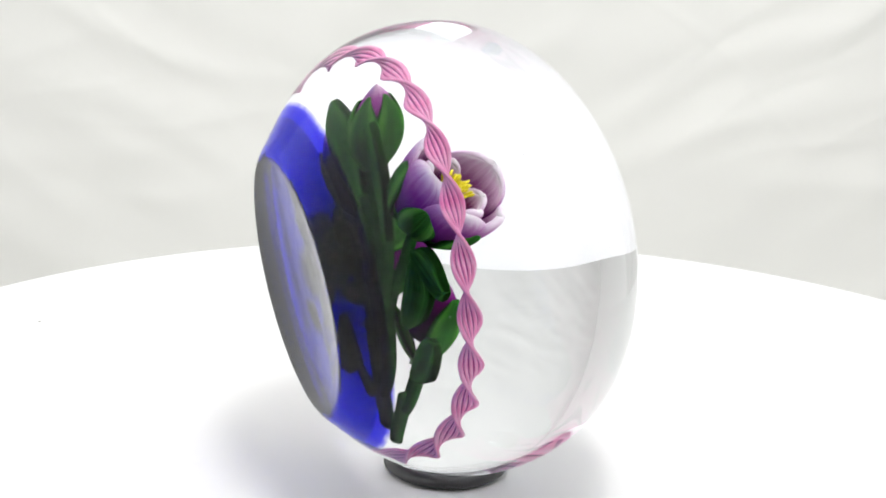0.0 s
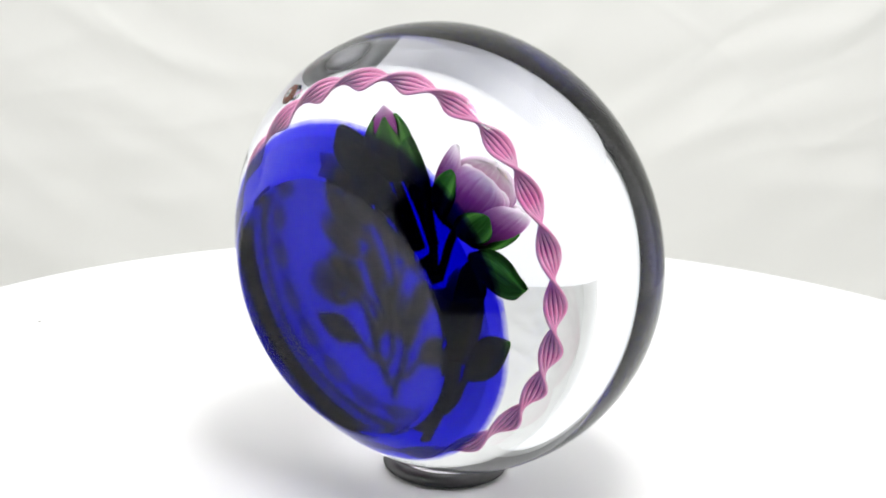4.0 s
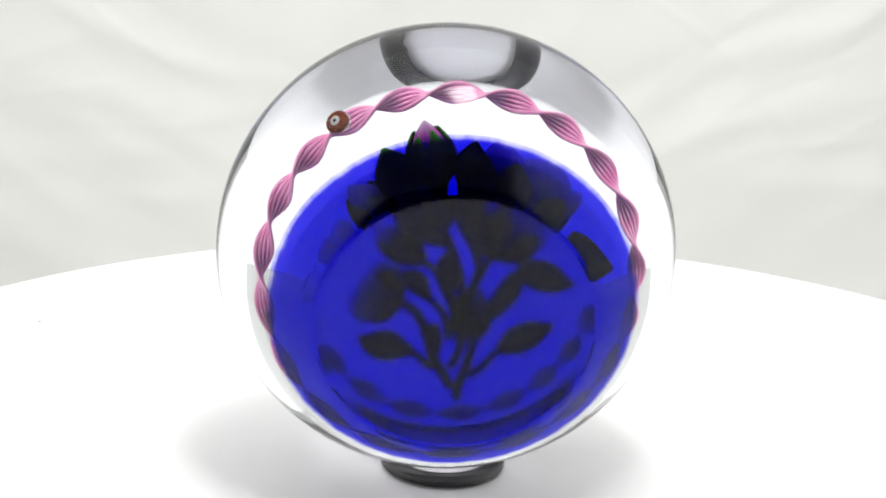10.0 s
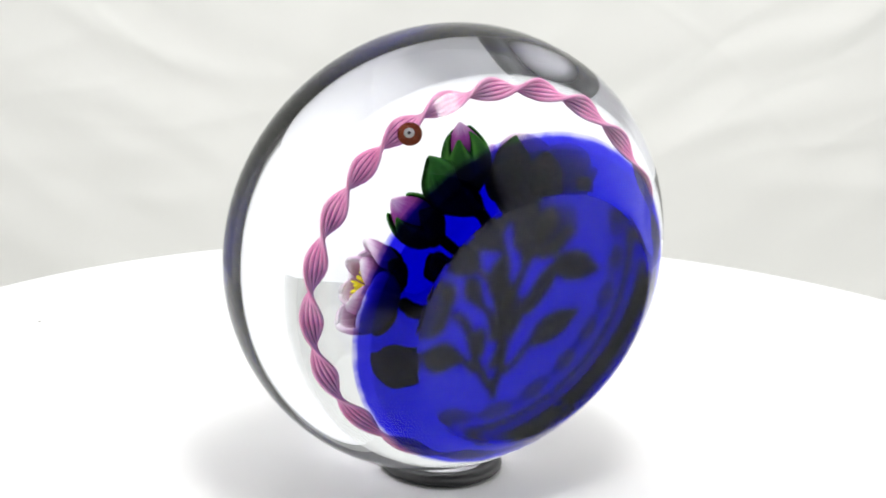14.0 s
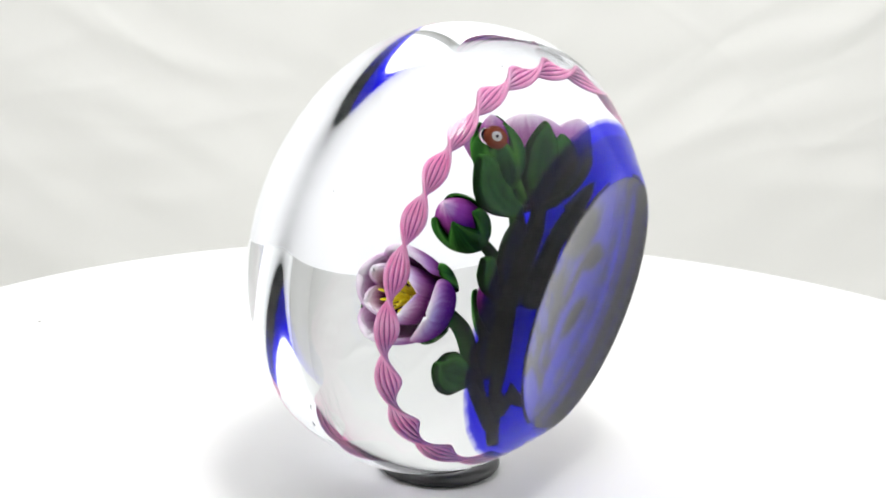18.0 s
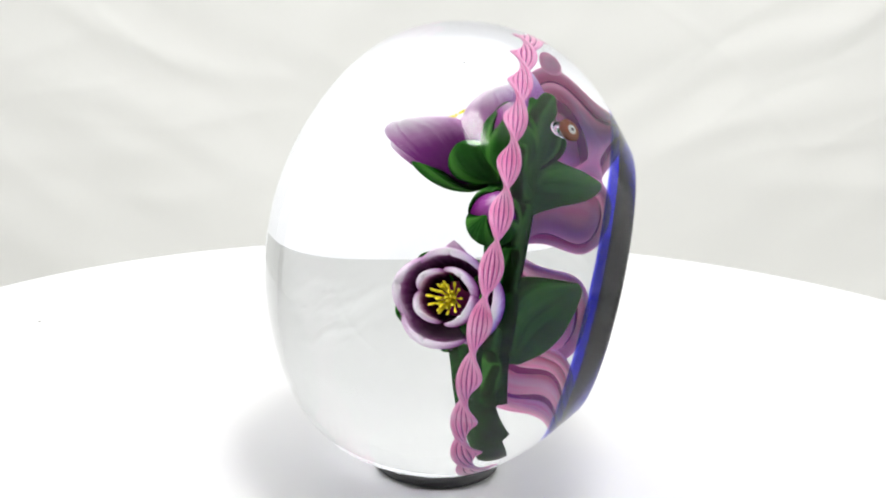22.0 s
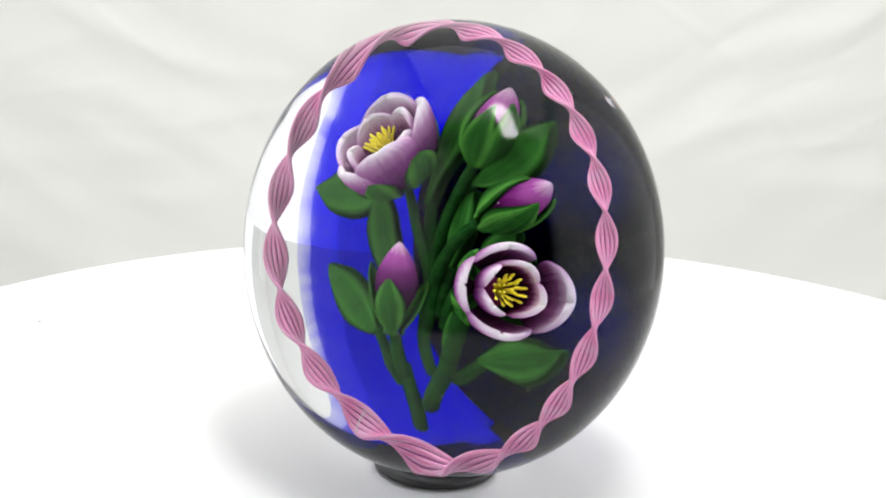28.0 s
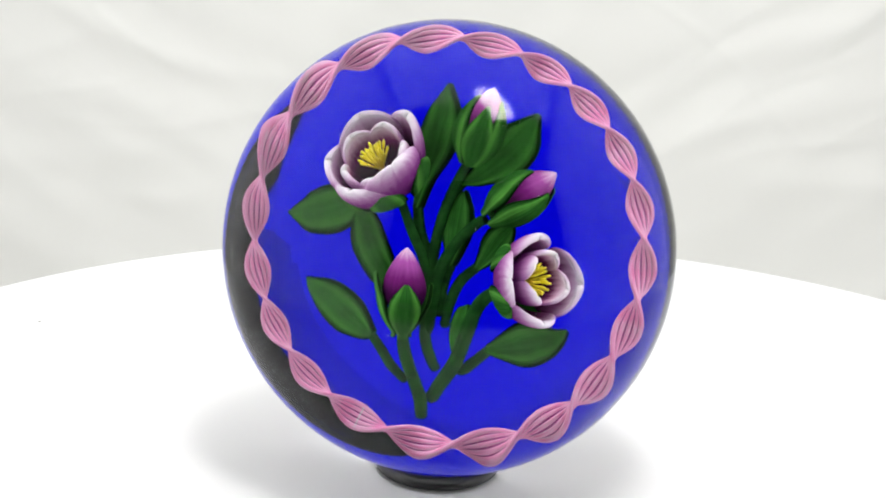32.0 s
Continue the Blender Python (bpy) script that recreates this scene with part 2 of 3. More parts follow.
def tube(points, radii, n=28, sides=12, caps=True, deep=1.0):
    """A round, tapered rod along a smooth line through the points; its back may be deeper than its front."""
    line = smooth_line(points, n)
    rad = smooth_line([(r, 0, 0) for r in radii], n)
    bm = bmesh.new()
    layer = bm.loops.layers.uv.new("run")
    up = Vector((0.3, 0.2, 0.93))
    rings = []
    for k, c in enumerate(line):
        d = (line[min(k + 1, n - 1)] - line[max(k - 1, 0)]).normalized()
        s = d.cross(up).normalized()
        w = s.cross(d)
        r = rad[k].x
        if caps and k in (0, n - 1):
            r *= 0.55
        rings.append([bm.verts.new(c + r * (math.cos(a) * s + math.sin(a) * (deep if math.sin(a) < 0 else 1.0) * w)) for a in (2 * math.pi * i / sides for i in range(sides))])
    for k in range(n - 1):
        for i in range(sides):
            j = (i + 1) % sides
            f = bm.faces.new((rings[k][i], rings[k][j], rings[k + 1][j], rings[k + 1][i]))
            for l, (uu, kk) in zip(f.loops, ((i, k), (i + 1, k), (i + 1, k + 1), (i, k + 1))):
                l[layer].uv = (uu / sides, kk / n)
    bm.faces.new(rings[0][::-1])
    bm.faces.new(rings[-1])
    return bm


# ---- setting: table, backdrop, room ----
RIDGES = [  # x, z, angle, width, height of soft creases
    (0.115, 0.004, 27, 0.006, 0.0016), (0.135, -0.016, 24, 0.007, 0.0020), (0.150, 0.014, 38, 0.006, 0.0014), (0.160, -0.045, 9, 0.006, 0.0012),
    (0.105, -0.028, 16, 0.005, 0.0010), (0.175, -0.005, 31, 0.005, 0.0014), (-0.130, -0.022, -5, 0.008, 0.0016), (-0.160, -0.048, 14, 0.007, 0.0012),
    (-0.110, -0.060, 8, 0.006, 0.0010), (-0.150, 0.012, -24, 0.006, 0.0014), (-0.090, -0.008, -16, 0.006, 0.0010), (-0.045, 0.012, 40, 0.007, 0.0012),
    (0.040, 0.016, 33, 0.006, 0.0012), (-0.178, -0.008, 30, 0.005, 0.0010),
    (0.120, 0.020, 35, 0.0024, 0.0007), (0.142, -0.002, 30, 0.0022, 0.0007), (0.165, 0.022, 52, 0.0022, 0.0006), (0.100, 0.015, -40, 0.0022, 0.0005), (0.150, -0.030, 15, 0.0024, 0.0006),
    (-0.150, 0.020, -35, 0.0024, 0.0005), (-0.120, -0.030, 5, 0.0026, 0.0005), (-0.165, -0.020, 18, 0.0022, 0.0004), (0.172, -0.018, 40, 0.0022, 0.0006)]


def cloth_height(x, z):
    tilt = 0.5 * math.tanh(x * 14)
    h = 0.0024 * noise.noise(Vector((x * 9 + tilt * z * 9, z * 16 - tilt * x * 16, 3.1))) + 0.0011 * noise.noise(Vector((x * 24 + tilt * z * 30, z * 60 - tilt * x * 60, 7.7)))
    for x0, z0, ang, wide, amp in RIDGES:
        c, s = math.cos(radians(ang)), math.sin(radians(ang))
        along, off = (x - x0) * c + (z - z0) * s, -(x - x0) * s + (z - z0) * c
        off += 0.003 * math.sin(along * 60 + x0 * 40)
        h += 0.6 * amp * math.exp(-(off / wide) ** 2) * math.exp(-(along / 0.05) ** 2)
    return h


def cloth_sweep():
    """The cloth hangs behind the turntable, bends at the table and runs on under it to the front."""
    bm = bmesh.new()
    path = [(0.42, 0.63 - 0.56 * k / 40) for k in range(40)] + [(0.42, 0.07 - 0.19 * k / 110) for k in range(110)]
    path += [(0.42 - 0.08 * math.sin(a), -0.12 - 0.08 * (1 - math.cos(a))) for a in (math.pi / 2 * k / 16 for k in range(17))]
    path += [(0.34 - 0.70 * k / 24, -0.20) for k in range(1, 25)]
    n = 480
    rows = []
    for y, z in path:
        hang = max(0.0, min(1.0, (z + 0.20) / 0.08))
        rows.append([bm.verts.new((x, y - hang * cloth_height(x, z), z + (1 - hang) * 0.3 * cloth_height(x, y))) for x in (-0.335 + 0.67 * i / n for i in range(n + 1))])
    for a, b in zip(rows, rows[1:]):
        for i in range(n):
            bm.faces.new((a[i], a[i + 1], b[i + 1], b[i]))
    return bm


backdrop = part("backdrop", cloth_sweep(), CLOTH)
tagged(backdrop, "creased white cotton cloth hung behind the turntable", "backdrop", kind="structure")
table = part("table", box_bm(-0.8, -1.1, -0.26, 0.8, 0.7, -0.215), WALL)
tagged(table, "plain white table top under the light tent", "table", kind="structure")
for name, b in (("tent_wall_west", (-0.34, -0.46, -0.21, -0.335, 0.46, 0.63)), ("tent_wall_east", (0.335, -0.46, -0.21, 0.34, 0.46, 0.63)), ("tent_roof", (-0.34, -0.19, 0.63, 0.34, 0.46, 0.635))):
    tagged(part(name, box_bm(*b), CLOTH, smooth=False), "taut white fabric side of a photo light tent", "light tent", kind="structure")
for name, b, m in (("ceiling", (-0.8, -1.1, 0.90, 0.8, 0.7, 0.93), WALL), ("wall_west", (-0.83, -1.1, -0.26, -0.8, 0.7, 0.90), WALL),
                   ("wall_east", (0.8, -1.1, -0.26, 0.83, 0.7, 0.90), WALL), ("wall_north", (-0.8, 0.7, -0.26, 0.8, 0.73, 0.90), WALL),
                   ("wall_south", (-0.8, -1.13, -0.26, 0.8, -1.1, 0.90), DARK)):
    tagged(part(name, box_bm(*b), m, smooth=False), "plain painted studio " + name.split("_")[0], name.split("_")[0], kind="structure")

# ---- turntable ----
turntable = tagged(new("turntable"), "round white acrylic turntable plate under the paperweight", "turntable")
turntable.location = (0.0111, 0.0043, 0)
part("plate", lathe([(0, -0.006), (0.1465, -0.006), (0.1478, -0.0055), (0.1483, -0.0042), (0.1483, -0.0014), (0.1478, -0.0004), (0.1468, 0), (0, 0)], 256), WHITE, turntable, "glossy white plate")
part("drum", lathe([(0, -0.198), (0.11, -0.198), (0.112, -0.196), (0.112, -0.0065), (0, -0.0065)], 128), WHITE, turntable, "white turntable base", sharp=30)

for x, y, r in ((-0.0895, 0.0716, 0.00035), (-0.0576, 0.0806, 0.0002)):
    speck = part("speck", lathe([(0, 0.0), (r, 0.00002), (r * 0.8, r * 0.35), (0, r * 0.5)], 10), SPECK, turntable, "tiny grey dust speck")
    speck.location = (x - 0.0111, y - 0.0043, 0.00002)

# ---- paperweight ----
weight = tagged(new("paperweight"), "clear domed glass paperweight enclosing a purple magnolia bouquet on cobalt blue", "paperweight")
OUTLINE = (548.312, 3185.86, 10114.77, -59669.402, 110605.122, -96259.739, 31468.338)  # squared radius in mm over height / 59.74 mm
TOP = 0.05966


def wall(z):
    """Radius of the glass at the height z over its base."""
    q = z / 0.05974
    return 0.001 * math.sqrt(max(0.0, sum(c * q ** k for k, c in enumerate(OUTLINE))))


PROFILE = [(wall(z), z) for z in (0.0006 + (TOP - 0.0006) * math.sin(math.pi / 2 * k / 150) for k in range(150))]
HOLLOW = 0.0022
body = part("glass_body", lathe([(0.0224 * k / 24, HOLLOW * (1 - (k / 24) ** 2)) for k in range(25)] + [(0.0227, 0.0), (0.0233, 0.00015)] + PROFILE + [(0, TOP)], 384),
            GLASS, weight, "clear polished glass dome with ground flat base", sharp=14)
body.data.materials.append(BASE_GLASS)
for face in body.data.polygons:
    if face.center.xy.length < 0.0224 and face.center.z < 0.01:
        face.material_index = 1


def blue_layers():
    """Cobalt glass fused over the base: three stained layers, each reaching to the wall of the dome, with an added fine
    ripple.
    """
    verts, faces, steps = [], [], 96
    turn = [(math.cos(2 * math.pi * i / steps), math.sin(2 * math.pi * i / steps)) for i in range(steps)]
    # the ripple is added to darken slanting light, as solid blue glass would
    for z, ripple in ((0.0067, 0.000018), (0.0061, 0.000030), (0.0046, 0.000090)):
        reach = wall(z) - 0.0003
        count, first = int(reach / 0.00006), len(verts)
        for k in range(1, count + 1):
            r, h = reach * k / count, z + ripple * (k % 2 * 2 - 1) + 0.0003 * (1 - k / count)
            verts += [(r * c, r * q, h) for c, q in turn]
        for k in range(count - 1):
            row = first + k * steps
            faces += [(row + i, row + (i + 1) % steps, row + steps + (i + 1) % steps, row + steps + i) for i in range(steps)]
    me = bpy.data.meshes.new("blue_ground")
    me.from_pydata(verts, [], faces)
    me.materials.append(BLUE)
    ob = new("blue_ground", me)
    ob.parent = weight
    ob["label"] = "translucent cobalt blue glass layer"


blue_layers()


# ---- twisted ribbon ----
RIB_R, RIB_C, RIB_W = 0.02653, mm(-0.055, 1.035, 22.48), 0.00145
RIB_N = Vector((-0.0223, -0.0524, 1)).normalized()
# uneven run of the hand-laid ring: order, radius (cos, sin) and height (cos, sin) in mm
RIB_WAVES = ((2, -0.16, -0.16, 0.21, -0.01), (3, 0.01, 0.02, 0.11, -0.33), (4, 0.01, 0.0, -0.14, 0.02))
RIB_SLIP = ((1, -0.389, -0.083), (2, -0.302, 0.119), (3, 0.088, -0.047), (4, -0.042, -0.051))


def ribbon_frame(theta):
    out = Vector((math.cos(theta), math.sin(theta), 0))
    out = (out - RIB_N * out.dot(RIB_N)).normalized()
    tau = 10 * (theta - radians(95.5)) + math.pi / 2 - 0.222 + sum(p * math.cos(k * theta) + q * math.sin(k * theta) for k, p, q in RIB_SLIP)
    reach = RIB_R + 0.001 * sum(p * math.cos(k * theta) + q * math.sin(k * theta) for k, p, q, _, _ in RIB_WAVES)
    rise = 0.001 * sum(p * math.cos(k * theta) + q * math.sin(k * theta) for k, _, _, p, q in RIB_WAVES)
    c = RIB_C + out * reach + RIB_N * rise
    wide = out * math.cos(tau) + RIB_N * math.sin(tau)
    thin = -out * math.sin(tau) + RIB_N * math.cos(tau)
    return c, wide, thin


def strand_bm(off, r, flat, steps=480, sides=10):
    bm = bmesh.new()
    layer = bm.loops.layers.uv.new("run")
    rings = []
    for k in range(steps):
        c, wide, thin = ribbon_frame(2 * math.pi * k / steps)
        rings.append([bm.verts.new(c + wide * (off + r * math.cos(a)) + thin * (flat * math.sin(a))) for a in (2 * math.pi * i / sides for i in range(sides))])
    for k in range(steps):
        nxt = rings[(k + 1) % steps]
        for i in range(sides):
            j = (i + 1) % sides
            f = bm.faces.new((rings[k][i], rings[k][j], nxt[j], nxt[i]))
            for l, (uu, kk) in zip(f.loops, ((i, k), (i + 1, k), (i + 1, k + 1), (i, k + 1))):
                l[layer].uv = (uu / sides, kk / 12)
    return bm


ribbon = part("ribbon", strand_bm(0, RIB_W, 0.00018), CORE, weight, "twisted pink and white striped glass ribbon ring")
for k in range(5):
    part("strand", strand_bm((k - 2) * 0.00068, 0.00030 if k in (1, 2, 3) else 0.00036, 0.00031), STRAND, ribbon)


# a join across the ribbon where its two ends meet
c0, wide0, _ = ribbon_frame(radians(-112.5))
part("seam", tube([c0 - wide0 * 0.0016 + RIB_N * 0.0004, c0 + RIB_N * 0.0005, c0 + wide0 * 0.0014 + RIB_N * 0.0003], [0.00005, 0.00008, 0.00005], 12, 8), MILK, ribbon, "pale seam across the ribbon")


# ---- bouquet ----
def frame_of(axis, ref=(0, 1, 0)):
    a = Vector(axis).normalized()
    e2 = Vector(ref) - a * a.dot(Vector(ref))
    e2.normalize()
    return a, e2.cross(a), e2


def cup(base, axis, az, span, r0, r1, h0, h1, thick, curl=0.0, belly=0.55, point=0.5, ref=(0, 1, 0), nu=14, nv=16):
    """A petal that rises round an axis: from radius r0, height h0 to r1, h1, as wide as span degrees at its belly."""
    a, e1, e2 = frame_of(axis, ref)
    half = radians(span) / 2

    def mid(u, q):
        v = 1 - (1 - q) ** 1.7
        if v < belly:
            w = 0.30 + 0.70 * math.sin(v / belly * math.pi / 2)
        else:
            w = max(0.0, 1 - ((v - belly) / (1 - belly)) ** 3.0) ** point
        w = max(w, 0.05)
        rho = r0 + (r1 - r0) * math.sin(v * math.pi * 0.5) ** 0.62
        h = h0 + (h1 - h0) * v ** 1.5
        phi = radians(az) + half * w * u
        rho *= (1 + curl * v * v) * (1 - 0.10 * u * u * v)
        return base + a * (h - 0.0003 * u * u) + rho * (math.cos(phi) * e1 + math.sin(phi) * e2)

    return shell(mid, nu, nv, thick)


def stamen_bm():
    return lathe([(0, 0), (0.00012, 0.00005), (0.00011, 0.0018), (0.00013, 0.0027), (0.00024, 0.0031), (0.00029, 0.0034), (0.00024, 0.0037), (0.00012, 0.0039), (0, 0.00393)], 8)


def flower(name, base, axis, size, deep, inner, outer, sepals, label, tall, lift):
    ob = new(name)
    ob.parent = weight
    ob["label"] = label
    for az, span, r1, h1 in outer:
        part("petal", cup(base, axis, az, span, 0.0012 * size, r1 * size, -0.0004, h1 * size * deep, 0.0009 * size, curl=0.02, belly=0.72, point=0.5), PETAL, ob)
    for az, span, r1, h1 in inner:
        part("petal", cup(base, axis, az, span, 0.0009 * size, r1 * size, 0.0004, h1 * size * deep, 0.0008 * size, curl=-0.04, belly=0.70, point=0.5), HEART_PETAL, ob)
    for az, span, r1, h1 in sepals:
        part("sepal", cup(base, axis, az, span, 0.0009 * size, r1 * size, -0.0012 * size, h1 * size, 0.0007, belly=0.5, point=0.7), SEPAL, ob, "green sepal")
    a, e1, e2 = frame_of(axis)
    turn = Matrix((e1, e2, a)).transposed().to_4x4()
    heart = part("heart", lathe([(0, 0.0012), (0.0012, 0.0011), (0.0022, 0.0006), (0.0022, 0.0001), (0, 0)], 24), CORE, ob, "dark purple flower heart")
    heart.matrix_basis = Matrix.Translation(base) @ turn @ Matrix.Scale(size, 4)
    first = None
    for ring_n, tilt in ((1, 0), (6, 12), (10, 22), (12, 31)):
        for i in range(ring_n):
            az = 360 * i / ring_n + 17 * tilt + random.uniform(-7, 7)
            m = Matrix.Translation(base + a * (0.0008 + lift)) @ turn @ pose(0, 0, 0, 0, 0, az) @ pose(0, 0, 0, 0, tilt + random.uniform(-4, 4), 0) @ Matrix.Diagonal((0.74, 0.74, tall * random.uniform(0.90, 1.10), 1))
            if first is None:
                first = part("stamen", stamen_bm(), YELLOW, ob, "yellow stamen")
                first.matrix_basis = m
            else:
                again(first, m, ob)
    return ob


F1_AXIS, F1_BASE = Vector((-0.39, 0.71, 0.59)), mm(-8.2, 7.8, 24.1)
F2_AXIS, F2_BASE = Vector((0.91, 0.18, 0.37)), mm(10.3, -3.1, 26.0)
flower("flower", F1_BASE, F1_AXIS, 1.06, 1.12,
       [(168, 88, 0.0047, 0.0062), (104, 80, 0.0046, 0.0060), (30, 64, 0.0046, 0.0054), (304, 80, 0.0044, 0.0047), (236, 74, 0.0047, 0.0052)],
       [(140, 96, 0.0062, 0.0067), (68, 84, 0.0066, 0.0066), (342, 98, 0.0064, 0.0066), (274, 98, 0.0064, 0.0049), (206, 88, 0.0065, 0.0056)],
       [(309, 58, 0.0062, 0.0034), (18, 62, 0.0064, 0.0034), (100, 56, 0.0066, 0.0052), (172, 60, 0.0063, 0.0036), (242, 62, 0.0064, 0.0036)],
       "open purple and white magnolia flower with yellow stamens", 1.06, 0.0019)
flower("flower", F2_BASE, F2_AXIS, 0.99, 1.26,
       [(146, 74, 0.0038, 0.0053), (64, 100, 0.0040, 0.0050), (226, 92, 0.0038, 0.0050), (334, 104, 0.0040, 0.0054)],
       [(180, 98, 0.0062, 0.0037), (98, 90, 0.0060, 0.0046), (354, 98, 0.0070, 0.0047), (262, 90, 0.0065, 0.0046)],
       [(138, 50, 0.0062, 0.0032), (216, 62, 0.0066, 0.0034), (58, 46, 0.0060, 0.0030), (306, 48, 0.0060, 0.0018)],
       "open purple and white magnolia flower with yellow stamens", 1.12, 0.0004)


def bud_radius(radius, v):
    return radius * max(0.02, math.sin(math.pi * min(1.0, max(0.0, v)) ** 0.92) ** 0.72 * (1.06 - 0.35 * v))


def bud_sepal(base, tip, radius, lo, flat, az, span, reach, spread):
    """A pointed sepal that lies against a bud as far as reach; spread lifts its tip off."""
    a, e1, e2 = frame_of(tip - base, (0, 0, 1))
    L, half, squash = (tip - base).length, radians(span) / 2, Matrix.Diagonal((1, 1, flat))

    def mid(u, q):
        v = 1 - (1 - q) ** 1.5
        x = v * reach / L
        w = max(0.03, math.sin(math.pi * (0.16 + 0.84 * v ** 0.85)) ** 0.75)
        rho = math.hypot(max(bud_radius(radius, (x - k * lo) / (1 - k * lo)) for k in (0.25, 1)), 0.0009 * (1 - x) ** 3) + 0.00024 - 0.0002 * u * u + spread * v ** 3
        phi = radians(az) + half * w * u
        return base + a * (v * reach) + squash @ (rho * (math.cos(phi) * e1 + math.sin(phi) * e2))

    return shell(mid, 12, 16, 0.0007)


def bud_bm(base, tip, radius, lo, flat):
    """A closed teardrop along its own axis, its widest part below the middle."""
    axis = tip - base
    a, e1, e2 = frame_of(axis)
    L = axis.length
    squash = Matrix.Diagonal((1, 1, flat))
    bm = bmesh.new()
    layer = bm.loops.layers.uv.new("run")
    n, sides = 26, 28
    rings = []
    for k in range(n + 1):
        v = k / n
        x = lo + (1 - lo) * v
        r = bud_radius(radius, v)
        rings.append([bm.verts.new(base + a * (L * x) + squash @ (r * (1 + 0.04 * math.cos(3 * q + 3 * v)) * (math.cos(q) * e1 + math.sin(q) * e2))) for q in (2 * math.pi * i / sides for i in range(sides))])
    for k in range(n):
        for i in range(sides):
            j = (i + 1) % sides
            f = bm.faces.new((rings[k][i], rings[k][j], rings[k + 1][j], rings[k + 1][i]))
            for l, (uu, kk) in zip(f.loops, ((i, k), (i + 1, k), (i + 1, k + 1), (i, k + 1))):
                l[layer].uv = (uu / sides, kk / n)
    bm.faces.new(rings[0][::-1])
    bm.faces.new(rings[-1])
    return bm


def bud(base, tip, radius, lo, sepals, label, flat=0.9):
    ob = new("bud")
    ob.parent = weight
    ob["label"] = label
    part("bud_head", bud_bm(base, tip, radius, lo, flat), BUD, ob, "magenta bud with pale tip")
    for az, span, spread, reach in sepals:
        part("sepal", bud_sepal(base, tip, radius, lo, flat, az, span, reach, spread), SEPAL, ob)
    return ob


MAGNOLIA_BUD = "closed magenta magnolia bud with green sepals"
bud(mm(2.0, 11.8, 23.4), mm(4.5, 22.4, 24.6), 0.0033, 0.05, [(18, 116, 0.0, 0.0096), (104, 100, 0.0, 0.0090), (168, 108, 0.0001, 0.0094), (230, 116, 0.0, 0.0090), (300, 116, 0.0, 0.0096)], MAGNOLIA_BUD)
bud(mm(5.4, 4.7, 24.0), mm(14.3, 12.0, 24.2), 0.0033, 0.10, [(24, 130, 0.0, 0.0092), (150, 124, 0.0002, 0.0094), (222, 114, 0.0003, 0.0096), (296, 116, 0.0, 0.0080)], MAGNOLIA_BUD)
bud(mm(-4.8, -12.2, 24.2), mm(-4.6, -0.2, 26.8), 0.0032, 0.22, [(14, 84, 0.0012, 0.0088), (106, 110, 0.0003, 0.0080), (225, 90, 0.0010, 0.0070)], MAGNOLIA_BUD, 0.95)

LEAVES = [  # points along the midrib, half widths there, sideways tilt
    (((-11.8, 5.0, 21.6), (-13.5, 4.2, 21.6), (-16.1, 3.2, 21.4), (-19.0, 2.3, 21.1), (-20.8, 2.1, 20.9), (-22.2, 2.0, 20.7)), (0.5, 2.4, 3.2, 2.6, 1.3, 0.1), -0.10),
    (((-9.2, -12.4, 21.2), (-10.4, -11.8, 21.1), (-12.7, -10.2, 20.9), (-15.4, -8.3, 20.5), (-17.6, -7.0, 20.2), (-18.8, -6.1, 19.9)), (0.6, 1.6, 2.7, 2.4, 1.2, 0.1), 0.15),
    (((6.0, -12.9, 20.6), (8.0, -12.5, 20.8), (10.9, -11.8, 20.8), (13.6, -11.0, 20.6), (15.2, -10.3, 20.4), (16.3, -9.3, 20.1)), (0.6, 1.7, 3.0, 2.5, 1.3, 0.2), -0.12),
    (((-4.9, 4.7, 21.4), (-4.1, 8.6, 21.6), (-3.1, 13.5, 21.5), (-2.5, 17.7, 21.1), (-2.5, 19.9, 20.9), (-2.6, 21.3, 20.6)), (0.6, 1.2, 2.7, 2.3, 1.1, 0.1), 0.30),
    (((1.0, 8.9, 21.4), (3.3, 10.1, 21.8), (6.2, 12.7, 22.1), (8.2, 15.3, 22.3), (9.4, 17.4, 22.4), (10.2, 18.9, 22.3)), (0.6, 1.6, 3.1, 3.0, 1.6, 0.3), -0.15),
    (((-7.2, -6.1, 22.0), (-8.3, -4.2, 22.2), (-10.4, -0.7, 22.2), (-11.3, 1.6, 22.0), (-12.0, 3.3, 21.8), (-12.5, 4.6, 21.6)), (0.6, 1.8, 2.2, 1.9, 1.2, 0.2), -0.25),
    (((0.3, -2.3, 21.2), (0.5, 0.0, 21.4), (0.7, 2.6, 21.4), (0.9, 5.4, 21.3), (1.1, 6.7, 21.2), (1.3, 7.7, 21.1)), (0.5, 1.5, 2.2, 1.8, 1.0, 0.1), 0.20),
    (((3.8, -2.2, 21.0), (4.8, -0.9, 21.2), (5.9, 0.7, 21.2), (6.9, 2.3, 21.2), (7.6, 3.2, 21.0), (8.1, 4.1, 20.9)), (0.6, 1.2, 1.9, 1.8, 1.1, 0.2), -0.20),
    (((1.9, -13.4, 21.4), (2.1, -11.8, 21.6), (2.5, -10.1, 21.7), (2.7, -8.4, 21.7), (3.0, -7.7, 21.7), (3.2, -7.1, 21.6)), (0.5, 1.1, 1.5, 1.2, 0.7, 0.1), 0.20)]


